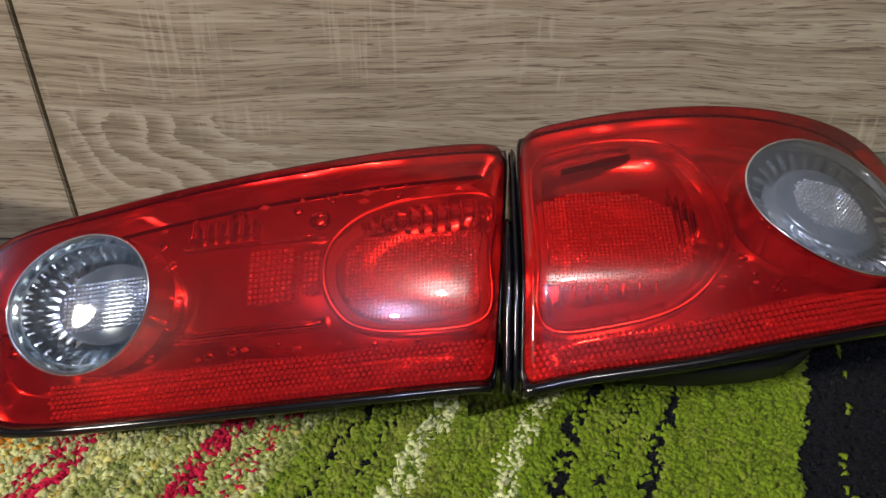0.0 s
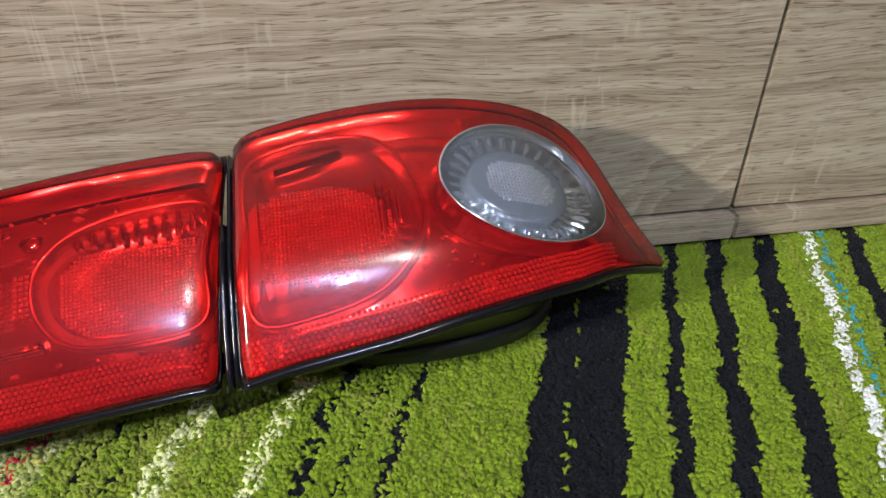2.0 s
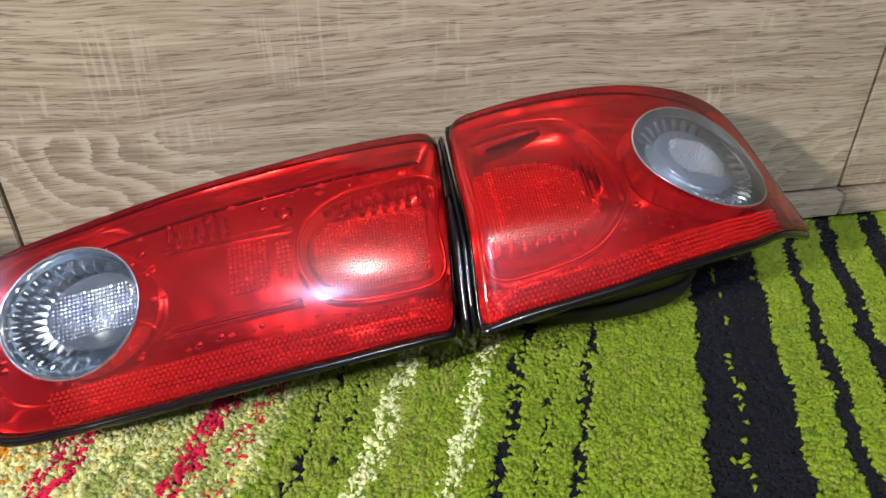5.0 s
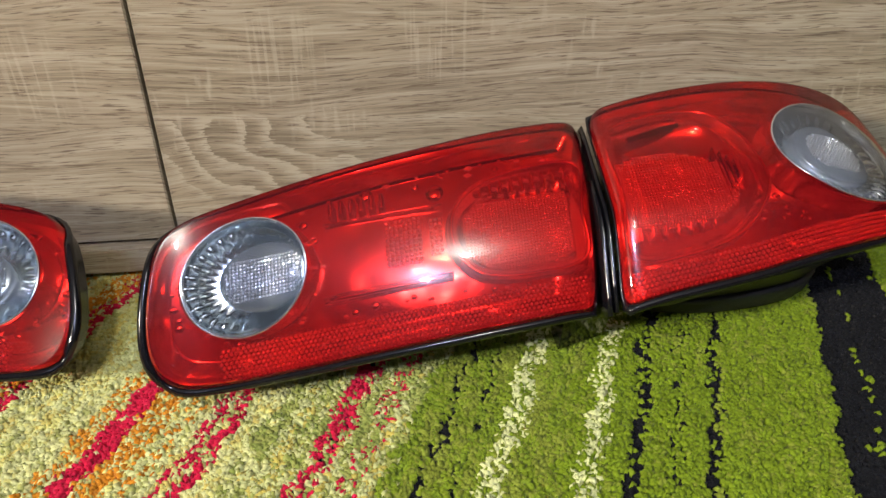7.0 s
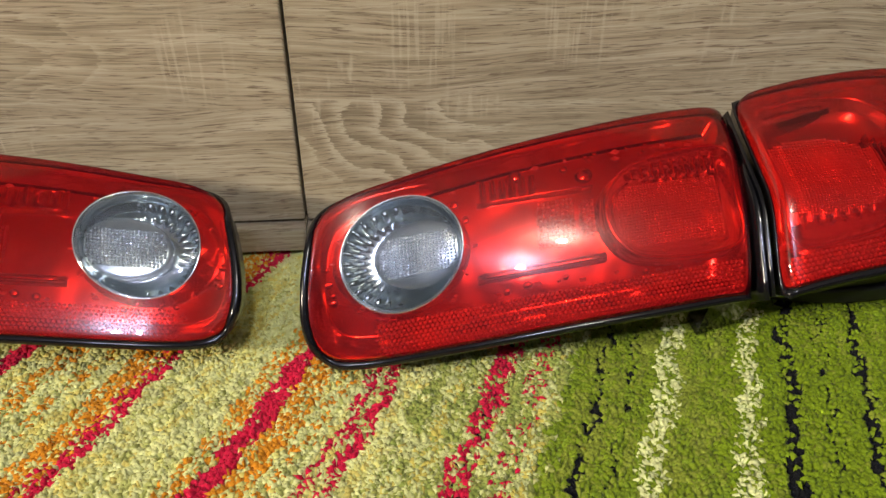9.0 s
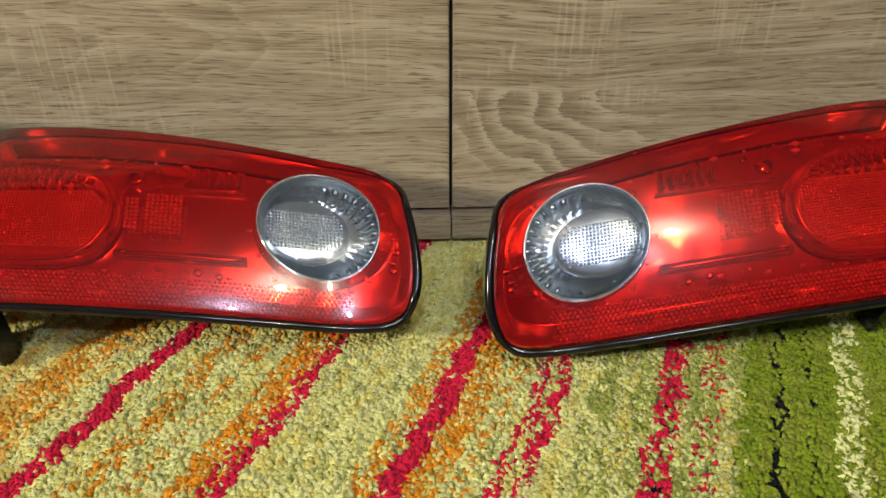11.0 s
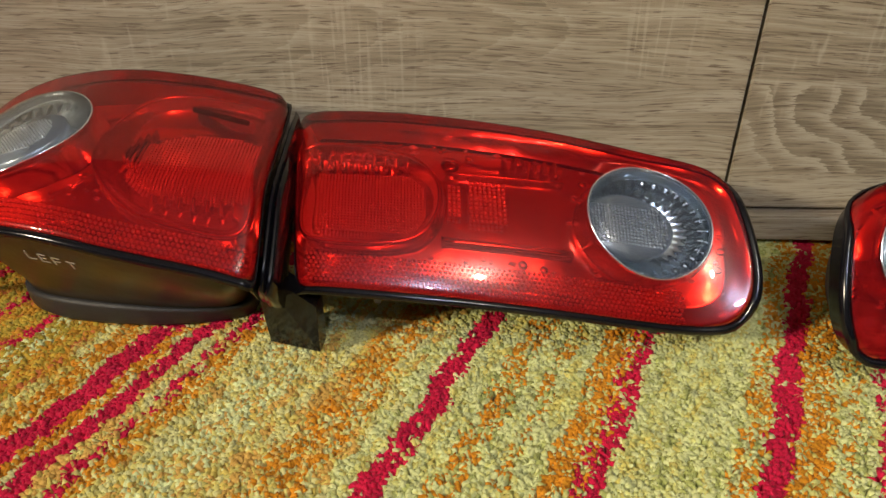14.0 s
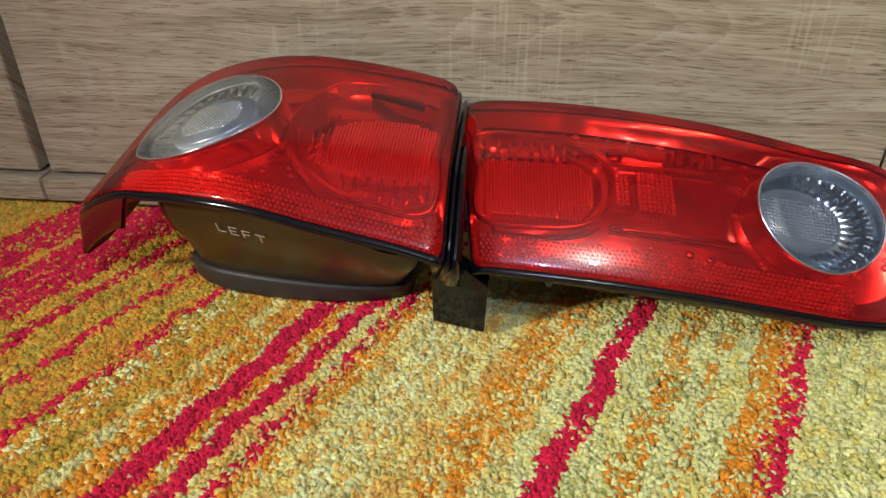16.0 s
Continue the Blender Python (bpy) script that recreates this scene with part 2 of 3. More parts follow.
def smooth_loop(points, n=128):
    """A closed Catmull-Rom curve through the points of the plane, in n even steps."""
    pts, out = [np.array(p, float) for p in points], []
    m, per = len(pts), 16
    for i in range(m):
        a, b, c, d = pts[i - 1], pts[i], pts[(i + 1) % m], pts[(i + 2) % m]
        for k in range(per):
            t = k / per
            out.append(0.5 * (2 * b + (c - a) * t + (2 * a - 5 * b + 4 * c - d) * t * t + (3 * b - 3 * c + d - a) * t ** 3))
    out = np.array(out + [out[0]])
    run = np.concatenate(([0], np.cumsum(np.linalg.norm(np.diff(out, axis=0), axis=1))))
    at = np.linspace(0, run[-1], n, endpoint=False)
    return np.stack([np.interp(at, run, out[:, k]) for k in (0, 1)], 1)


def inset(loop, d):
    """The loop moved inwards by d."""
    nxt, prv = np.roll(loop, -1, 0), np.roll(loop, 1, 0)
    tan = nxt - prv
    tan /= np.linalg.norm(tan, axis=1)[:, None] + 1e-9
    area = np.sum(loop[:, 0] * nxt[:, 1] - nxt[:, 0] * loop[:, 1])
    nor = np.stack((-tan[:, 1], tan[:, 0]), 1) * (1 if area > 0 else -1)
    out = loop + nor * (d[:, None] if hasattr(d, "__len__") else d)
    for _ in range(int(np.max(np.abs(d)) / 0.0012)):
        out = 0.5 * out + 0.25 * (np.roll(out, 1, 0) + np.roll(out, -1, 0))
    return out


def ellipse(cx, cy, rx, ry, n=48, turn=0.0):
    a = np.linspace(0, 2 * math.pi, n, endpoint=False)
    x, y = rx * np.cos(a), ry * np.sin(a)
    c, s = math.cos(radians(turn)), math.sin(radians(turn))
    return np.stack((cx + x * c - y * s, cy + x * s + y * c), 1)


class Shell:
    """A curved lamp face: at(u, s, d) is the point d metres proud of the face at (u, s)."""

    def __init__(self, face, carry):
        self.face, self.carry = face, carry

    def raw(self, u, s, d=0.0):
        p = self.face(u, s)
        if d:
            e = 1e-4
            n = np.cross(self.face(u + e, s) - self.face(u - e, s), self.face(u, s + e) - self.face(u, s - e))
            p = p + d * n / np.linalg.norm(n)
        return p

    def at(self, u, s, d=0.0):
        p = self.raw(u, s, d)
        q = self.carry(p)
        return (q[0], min(q[1], 0.5165), max(q[2], 0.001))

    def rings(self, name, loops, material, parent, label="", fill=False, smooth=True):
        """Skins a row of (loop, proud) closed loops; fill closes the last one."""
        verts, faces, n = [], [], len(loops[0][0])
        for loop, d in loops:
            dd = d if hasattr(d, "__len__") else [d] * n
            verts += [self.at(u, s, k) for (u, s), k in zip(loop, dd)]
        for r in range(len(loops) - 1):
            for i in range(n):
                j = (i + 1) % n
                faces.append((r * n + i, r * n + j, r * n + n + j, r * n + n + i))
        if fill:
            loop, d = loops[-1]
            c = np.mean(loop, 0)
            base = (len(loops) - 1) * n
            steps = (0.85, 0.7, 0.55, 0.4, 0.25, 0.12)
            dm = d if not hasattr(d, "__len__") else float(np.mean(d))
            prev = base
            for f in steps:
                start = len(verts)
                verts += [self.at(*(c + (p - c) * f), dm) for p in loop]
                for i in range(n):
                    j = (i + 1) % n
                    faces.append((prev + i, prev + j, start + j, start + i))
                prev = start
            verts.append(self.at(c[0], c[1], dm))
            for i in range(n):
                faces.append((prev + i, prev + (i + 1) % n, len(verts) - 1))
        return mesh_part(name, verts, faces, material, parent, label, smooth)

    def studs(self, name, inside, box_uv, pitch, height, base, material, parent, label="", square=False, follow=None):
        """A field of small moulded prisms over the part of the face where inside(u, s) holds."""
        verts, faces, rng = [], [], random.Random(5)
        u0, s0, u1, s1 = box_uv
        sides, pack, reach, first = (4, 1.0, 0.56, 45) if square else (6, 0.87, 0.41, 30)
        rows = int((s1 - s0) / (pitch * pack)) + 1
        for r in range(rows):
            s = row = s0 + r * pitch * pack
            off = pitch / 2 if r % 2 and not square else 0
            k = 0
            while u0 + off + k * pitch < u1:
                u = u0 + off + k * pitch
                k += 1
                if not inside(u, row):
                    continue
                if follow:
                    s = s0 + r * pitch * pack + follow(u)
                b = len(verts)
                for lift, wide in ((0, 1.0), (0.45, 0.86), (0.86, 0.5)):
                    for a in range(sides):
                        w = radians(360 / sides * a + first)
                        verts.append(self.at(u + pitch * reach * wide * math.cos(w), s + pitch * reach * wide * math.sin(w), base + height * lift))
                verts.append(self.at(u + rng.uniform(-0.04, 0.04) * pitch, s + rng.uniform(-0.04, 0.04) * pitch, base + height * rng.uniform(0.95, 1.05)))
                for a in range(sides):
                    c = (a + 1) % sides
                    faces += [(b + r0 + a, b + r0 + c, b + r0 + sides + c, b + r0 + sides + a) for r0 in (0, sides)] + [(b + 2 * sides + a, b + 2 * sides + c, b + 3 * sides)]
        me = bpy.data.meshes.new(name)
        me.from_pydata([tuple(v) for v in verts], [], faces)
        me.materials.append(material)
        me.polygons.foreach_set("use_smooth", [not square] * len(me.polygons))
        ob = new(name, me)
        ob.parent = parent
        if label:
            ob["label"] = label
        return ob


# ---- the setting ----
tagged(box("floor", (-4.4, -3.2, -0.06), (2.4, 1.0, -0.012), FLOOR), "brown laminate floor under the rug", "floor", kind="structure")
# Ceiling and walls are an unseen shell, toned to set the bounced light.
tagged(box("ceiling", (-4.4, -3.2, 2.5), (2.4, 1.0, 2.56), CEIL), "unseen white ceiling added to bounce light", "ceiling", kind="structure")
tagged(box("wall_north", (-4.4, 1.0, -0.06), (2.4, 1.1, 2.56), WALL), "unseen dark wall added to cut bounced light", "wall", kind="structure")
tagged(box("wall_south", (-4.4, -3.3, -0.06), (2.4, -3.2, 2.56), WALL), "unseen dark wall added to cut bounced light", "wall", kind="structure")
tagged(box("wall_west", (-4.5, -3.2, -0.06), (-4.4, 1.0, 2.56), WALL), "unseen dark wall added to cut bounced light", "wall", kind="structure")
tagged(box("wall_east", (2.4, -3.2, -0.06), (2.5, 1.0, 2.56), WALL), "unseen dark wall added to cut bounced light", "wall", kind="structure")

# ---- the cabinet row ----
WOODS = [wood("oak_laminate_a", 1, [(-0.66, 0.197, 1, 7.0, 0.075, 0.08, 0.44, 0.1515, 0.2300, 0.055)], [(-0.455, 0.170, 0.085, 0.065), (-0.20, 0.19, 0.04, 0.05)]),
         wood("oak_laminate_b", 2, [(0.062, 0.160, -1, 1.5, 0.026, 0.035, 0.21, 0.0705, 0.1515, 0.17), (0.72, 0.010, -1, 1.7, 0.030, 0.05, 0.23, 0.0300, 0.1180, 0.085)], [(-0.01, 0.20, 0.05, 0.05), (0.13, 0.215, 0.05, 0.05), (0.03, 0.145, 0.05, 0.015)]),
         wood("oak_laminate_c", 3), wood("oak_laminate_d", 4)]


def cabinet(x0, x1, material, gap0, gap1):
    """One low cabinet unit with a plain oak front and a plinth board."""
    ob = new("cabinet")
    # Dark strip put under the plinth for the shade there.
    box("toe_shade_strip", (x0 + 0.001, 0.530, 0.004), (x1 - 0.001, 0.5375, 0.0078), SHADOWGAP, ob)
    box("carcass", (x0 + 0.001, 0.541, 0.004), (x1 - 0.001, 0.94, 0.74), SHADOWGAP, ob)
    box("front", (x0 + gap0, 0.52, 0.0360), (x1 - gap1, 0.5395, 0.735), material, ob, "oak laminate front panel", 0.0012)
    box("plinth", (x0 + 0.0006, 0.5085, 0.008), (x1 - 0.0006, 0.5385, 0.0325), material, ob, "oak laminate plinth board", 0.0015)
    box("top", (x0, 0.515, 0.7405), (x1, 0.945, 0.765), material, ob, "oak laminate top", 0.001)
    tagged(ob, "low cabinet with grey-brown oak laminate front on a plinth", "cabinet", "row of cabinets")
    ob.location = (0, 0, -0.004)
    return ob


cabinet(-1.713, -0.913, WOODS[3], 0.002, 0.006)
cabinet(-0.913, -0.122, WOODS[0], 0.006, 0.0014)
cabinet(-0.122, 0.667, WOODS[1], 0.0014, 0.002)
cabinet(0.667, 1.475, WOODS[2], 0.002, 0.002)

# ---- the tail lights ----


def inner_face(x, s):
    s *= 1.0202
    k = (x + 0.094) / 0.316
    a0, a1 = radians(60.24), radians(43.07 - 29.74 * k)
    y, z, n = 0.0, 0.0, 6
    for i in range(n):
        a = a0 + (a1 - a0) * (i + 0.5) * s / n / 0.165
        y, z = y + math.cos(a) * s / n, z + math.sin(a) * s / n
    bow = 0.3805 * (x - 0.08) ** 2 - 0.01645 * max(0.0, (-x - 0.03) / 0.075) ** 2
    return np.array((x, 0.3046 + 0.0003 * k + y + bow, 0.0232 + 0.0536 * k + z - bow))


def outer_face(u, s):
    """Steep below, then bent over a rounded shoulder, then flatter."""
    s *= 1.1044
    a1, a2, start, width = radians(50.95), radians(23.74), 0.0563, 0.0316
    t = min(s, start)
    y, z = t * math.cos(a1), t * math.sin(a1)
    if s > start:
        rate = (a2 - a1) / width
        a = a1 + rate * min(s - start, width)
        y, z = y + (math.sin(a) - math.sin(a1)) / rate, z - (math.cos(a) - math.cos(a1)) / rate
    t = max(0.0, s - start - width)
    y, z = y + t * math.cos(a2), z + t * math.sin(a2)
    n = 0.1012 * u - 2.568 * max(0.0, u - 0.1) ** 2
    return np.array((0.226 + u, 0.2979 + y - 0.39 * n, 0.0790 + z + 0.92 * n))


def stay(p):
    return p


def mirrored(turn, shift):
    w = Vector([radians(a) for a in turn])
    m = Matrix.Rotation(w.length, 3, w.normalized())
    mid = Vector((-0.4, 0.36, 0.1))

    def carry(p):
        return m @ (Vector((-0.264 - p[0], p[1], p[2])) - mid) + mid + Vector(shift)
    return carry


INNER = [(0.2135, 0.0), (0.2165, 0.05), (0.220, 0.11), (0.2225, 0.158), (0.216, 0.1605), (0.171, 0.158), (0.109, 0.151), (0.04, 0.143), (-0.019, 0.135), (-0.06, 0.129),
         (-0.084, 0.121), (-0.097, 0.106), (-0.1035, 0.077), (-0.1055, 0.045), (-0.1015, 0.024), (-0.090, 0.009), (-0.073, 0.002), (-0.01, 0.0), (0.072, 0.0), (0.151, 0.0), (0.206, 0.0)]
OUTER = [(0.0, 0.002), (0.0, 0.05), (0.0, 0.11), (0.0005, 0.150), (0.005, 0.1555), (0.0485, 0.1635), (0.0867, 0.166), (0.1255, 0.166), (0.167, 0.167), (0.21, 0.168), (0.237, 0.163), (0.252, 0.147), (0.263, 0.122),
         (0.276, 0.099), (0.292, 0.083), (0.304, 0.0755), (0.29, 0.0685), (0.272, 0.062), (0.24, 0.051), (0.215, 0.040), (0.172, 0.027), (0.135, 0.0185), (0.1, 0.012), (0.065, 0.008), (0.032, 0.0045), (0.0057, 0.0005)]


def clear_lamp(shell, thing, cx, cy, rx, ry, turn, grid_at, grid_r, oval, spread, ribbed, finish, flute=1.0, prism=0.0006, deep=1.0):
    """The round clear lamp set into the red face: a rim, a bowl with flutes, and an inner optic with a band of square prisms."""
    n = 240
    e = lambda f: ellipse(cx, cy, rx * f, ry * f, n, turn)
    way = [math.cos(2 * math.pi * i / n - radians(ribbed)) for i in range(n)]
    wave = lambda d, a: [d * deep + flute * a * max(0.12, 0.35 + w, -0.25 * w) * math.tanh(2.5 * math.cos(2 * math.pi * i / 8)) for i, w in enumerate(way)]
    steps = [(0.95, -0.001), (0.93, -0.007), (0.92, -0.011), (0.885, -0.0125)]
    lamp = shell.rings("clear_lamp", [(e(f), d * deep) for f, d in steps] + [(e(0.875), wave(-0.0132, 0.0012)), (e(0.80), wave(-0.0155, 0.0014)), (e(0.74), wave(-0.0195, 0.0012)),
                                      (e(0.68), -0.023 * deep), (e(0.5), -0.024 * deep)], finish[0], thing, "round lamp with a silver bowl", fill=True)
    shell.rings("ring", [(e(1.012), -0.004), (e(1.010), 0.0010), (e(0.995), 0.0016), (e(0.975), 0.0012), (e(0.955), 0.0), (e(0.945), -0.003)], RING, lamp, "narrow silver ring")
    shell.rings("cover", [(e(0.99), 0.0018), (e(0.92), 0.0034), (e(0.7), 0.0045), (e(0.4), 0.0055)], CLEAR, lamp, "clear domed cover", fill=True)
    # Silver cone added to brighten the dark gap round the bowl.
    shell.rings("collar", [(e(0.985), -0.0015), (e(1.01), -0.008), (e(1.04), -0.016), (e(1.08), -0.0205)], SATIN, lamp, "added silver cone brightening the gap under the red lens")
    gx, gy = cx + grid_at[0], cy + grid_at[1]
    g = ellipse(gx, gy, grid_r, grid_r * oval, 64, turn)
    rise = [(0.0, -0.024), (0.0, -0.0135), (0.0012, -0.0122), (0.004, -0.0116), (0.009, -0.0110)]
    shell.rings("inner_optic", [(inset(g, f), d * deep) for f, d in rise], finish[1], lamp, "pale grey inner optic", fill=True)
    shell.studs("optic_prisms", lambda u, s: ((u - gx) / grid_r) ** 2 + ((s - gy) / grid_r / oval) ** 2 < spread and abs(s - gy) < 0.6 * grid_r * oval, (gx - grid_r, gy - grid_r, gx + grid_r, gy + grid_r), 0.0025, prism, -0.0109 * deep, finish[2], lamp, "clear square prisms", True)


def body(shell, thing, loop, thin, thick, hole, skirt, joint):
    """Black border, wider below, red lens round the hole of the clear lamp, and the silver pan behind it."""
    tan = np.roll(loop, -1, 0) - np.roll(loop, 1, 0)
    tan /= np.linalg.norm(tan, axis=1)[:, None]
    turn = np.sum(loop[:, 0] * np.roll(loop, -1, 0)[:, 1] - np.roll(loop, -1, 0)[:, 0] * loop[:, 1])
    down = np.clip(tan[:, 0] * (1 if turn > 0 else -1), 0, 1)
    tip = np.clip((-0.088 - loop[:, 0]) / 0.012, 0, 1) * np.clip((0.125 - loop[:, 1]) / 0.03, 0, 1)
    rim = np.maximum(thin + (thick - thin) * down ** 2, 0.0048 * tip)
    low = np.maximum(down ** 2, tip)
    shell.rings("border", [(inset(loop, 0.004), np.where(joint(loop[:, 0]), -0.06, -skirt - 0.004)), (inset(loop, 0.001), -0.006 - 0.005 * (1 - low)), (inset(loop, -0.0002), -0.0022 - 0.008 * (1 - low)),
                           (inset(loop, rim * 0.25), 0.0002 - 0.009 * (1 - low)), (inset(loop, rim), 0.0004 - 0.009 * (1 - low)), (inset(loop, rim), -0.004 - 0.009 * (1 - low))], BLACK, thing, "glossy black border")
    lens = inset(loop, rim * 0.9)
    cx, cy, rx, ry = hole
    ang = np.arctan2((lens[:, 1] - cy) / ry, (lens[:, 0] - cx) / rx)
    rimloop = np.stack((cx + rx * np.cos(ang), cy + ry * np.sin(ang)), 1)
    roll = [(0, -0.0006 - 0.0085 * (1 - low)), (0.006, -0.0002 - 0.004 * (1 - low)), (0.02, 0.0006 - 0.0014 * (1 - low)), (0.05, 0.0011)]
    skins = [(lens + (rimloop - lens) * f, d) for f, d in roll + [(f, 0.0012) for f in (0.1, 0.2, 0.3, 0.4, 0.5, 0.6, 0.7, 0.8, 0.9, 1)]]
    shell.rings("red_lens", skins, RED, thing, "polished translucent red lens")
    floor_loop = inset(loop, rim + 0.013)
    pans = [(inset(loop, rim + 0.001), -0.009), (inset(loop, rim + 0.008), -0.012)] + [(floor_loop + (rimloop - floor_loop) * f, -0.021) for f in (0, 0.1, 0.2, 0.3, 0.4, 0.5, 0.6, 0.7, 0.8, 0.9, 1)]
    shell.rings("pan", pans, PAN, thing, "silver reflector pan")


def bowl(shell, loop, thing, label):
    """A hollow reflector behind a large optic."""
    c = np.mean(loop, 0)
    return shell.rings("reflector", [(c + (loop - c) * f, d) for f, d in ((0.98, -0.006), (0.93, -0.011), (0.85, -0.0155), (0.75, -0.0185), (0.6, -0.0205), (0.45, -0.0212), (0.3, -0.0216))], SATIN, thing, label, fill=True)


def glints(shell, thing, spots, size, seed):
    """Small facets added for glints: white low points and shallow mirror lenses by turns."""
    rng = random.Random(seed)
    for k, (u, s) in enumerate(spots):
        r, w = size * rng.uniform(0.5, 1.1), rng.uniform(0, 1.6)
        u, s = u + rng.uniform(-0.003, 0.003), s + rng.uniform(-0.002, 0.002)
        if k % 3:
            dome(shell, "glint_facet", u, s, 0.75 * r, -0.0205, 0.22 * r, thing, CHROME)
            continue
        loop = np.array([(u + r * math.cos(w + j * math.pi / 2), s + 0.6 * r * math.sin(w + j * math.pi / 2)) for j in range(4)])
        tip = np.array([(u + 0.3 * r * rng.uniform(-1, 1), s + 0.3 * r * rng.uniform(-1, 1))] * 4)
        shell.rings("glint_facet", [(loop, -0.0208), (0.3 * loop + 0.7 * tip, -0.0208 + 0.3 * r), (0.02 * loop + 0.98 * tip, -0.0208 + 0.36 * r)], BEAD, thing, smooth=False)


def rib(shell, name, u, s0, s1, width, base, high, thing, material, along=False):
    """A raised half-round rib on the pan, up the face or along it."""
    verts, faces = [], []
    for k in range(9):
        t = s0 + (s1 - s0) * k / 8
        for j in range(7):
            a = math.pi * j / 6
            p, q = (u + width * math.cos(a), t) if not along else (t, u + width * math.cos(a))
            verts.append(shell.at(p, q, base + high * math.sin(a)))
    for k in range(8):
        for j in range(6):
            faces.append((k * 7 + j, k * 7 + j + 1, k * 7 + j + 8, k * 7 + j + 7))
    for k in (0, 8):
        faces.append(tuple(k * 7 + j for j in range(7)))
    return mesh_part(name, verts, faces, material, thing)


def dome(shell, name, u, s, r, base, high, thing, material, label=""):
    loops = [(ellipse(u, s, r * math.cos(a), r * math.cos(a), 16), base + high * math.sin(a)) for a in (0, 0.4, 0.8, 1.2, 1.5)]
    return shell.rings(name, loops, material, thing, label)


def inner_light(carry, label):
    thing = new("car_tail_light")
    sh = Shell(inner_face, carry)
    loop = smooth_loop(INNER)
    body(sh, thing, loop, 0.0008, 0.0055, (-0.034, 0.0768, 0.0445, 0.0414), 0.014, lambda u: u > 0.2125)
    back = inset(loop, 0.012)
    c = np.mean(back, 0)
    low = np.array((0.0, 0.012))
    sh.rings("housing", [(inset(loop, 0.006), -0.014), (back - low * 0.6, -0.024), (c + (back - c) * 0.96 - low, -0.036), (c + (back - c) * 0.90 - low * 0.6, -0.058), (c + (back - c) * 0.84, -0.085)], DARK, thing, "dark grey plastic housing", fill=True)
    sh.studs("reflex_strip", lambda u, s: s > 0.008 and s < 0.0295 - 0.03 * max(0, -0.03 - u) and u > -0.055 + 0.2 * max(0, 0.02 - s), (-0.095, 0.008, 0.2062, 0.03), 0.0034, 0.0022, -0.0058, STRIP, thing, "honeycomb reflex strip")
    clear_lamp(sh, thing, -0.034, 0.0768, 0.0440, 0.0409, 0, (0.011, -0.001), 0.0315, 0.80, 0.82, 170, (BOWL, PALE, PRISM), 1.0, 0.0014, 0.85)
    for u, wide, drop in ((0.158, 0.0045, 0.009), (0.147, 0.003, 0.006), (0.05, 0.004, 0.006), (-0.035, 0.005, 0.007)):
        # a moulded tab under the lower edge
        top = [np.array(sh.at(u + k * wide, 0.005, d)) for d in (-0.008, -0.014) for k in (-1, 1)]
        low = [p * np.array((0.4, 0.4, 0.4)) + np.mean(top, 0) * 0.6 - np.array((0, 0, drop)) for p in top]
        mesh_part("clip_tab", top + low, [(0, 1, 3, 2), (4, 6, 7, 5), (0, 4, 5, 1), (1, 5, 7, 3), (3, 7, 6, 2), (2, 6, 4, 0)], DARK, thing, "dark plastic clip tab", smooth=False)
    d = smooth_loop([(0.2085, 0.042), (0.2105, 0.08), (0.2115, 0.118), (0.17, 0.121), (0.135, 0.113), (0.116, 0.098), (0.111, 0.08), (0.116, 0.06), (0.133, 0.043), (0.17, 0.037)], 96)
    hollow = bowl(sh, d, thing, "hollow silver reflector")
    sh.rings("oval_rim", [(inset(d, -0.003), -0.018), (d, -0.004), (inset(d, 0.0015), -0.003), (inset(d, 0.003), -0.005), (inset(d, 0.008), -0.018)], SATIN, hollow, "rounded rim")
    sh.studs("large_optic", lambda u, s: 0.123 < u < 0.203 and 0.051 < s < 0.101 and (u > 0.152 or ((u - 0.152) / 0.031) ** 2 + ((s - 0.077) / 0.029) ** 2 < 1), (0.12, 0.05, 0.207, 0.108), 0.0024, 0.0009, -0.0165, OPTIC, hollow, "fine prisms of the large optic", True)
    for i in range(9):
        rib(sh, "flute", 0.136 + 0.0082 * i, 0.103, 0.115, 0.0021, -0.014, 0.006, hollow, CHROME)
    sh.studs("square_optic", lambda u, s: True, (0.066, 0.066, 0.090, 0.099), 0.0034, 0.0016, -0.0130, BEAD, thing, "small square prisms", True)
    sh.studs("square_optic", lambda u, s: True, (0.0985, 0.070, 0.106, 0.096), 0.0034, 0.0014, -0.0150, BEAD, thing, "narrow row of small prisms", True)
    rib(sh, "light_bar", 0.049, 0.018, 0.112, 0.0042, -0.0205, 0.0062, thing, CHROME, along=True)
    rib(sh, "divider", 0.106, 0.02, 0.108, 0.0014, -0.0205, 0.006, thing, SATIN, along=True)
    for i in range(6):
        rib(sh, "flute", 0.026 + 0.0075 * i, 0.110, 0.122, 0.0025, -0.018, 0.006, thing, SATIN)
    # Shallow mirror domes added where hot glints sit on the reflector.
    dome(sh, "glint_dome", 0.104, 0.119, 0.007, -0.0205, 0.0024, thing, CHROME)
    dome(sh, "glint_dome", 0.052, 0.126, 0.005, -0.0205, 0.0018, thing, CHROME)
    glints(sh, thing, [(0.03 + 0.011 * i, 0.036 + 0.002 * (i % 3)) for i in range(7)], 0.0045, 1)
    glints(sh, thing, [(-0.084 + 0.002 * (i % 2), 0.034 + 0.015 * i) for i in range(5)], 0.0045, 2)
    glints(sh, thing, [(0.004 + 0.021 * i, 0.121 + 0.0014 * i + 0.005 * (i % 2)) for i in range(10)], 0.0045, 3)
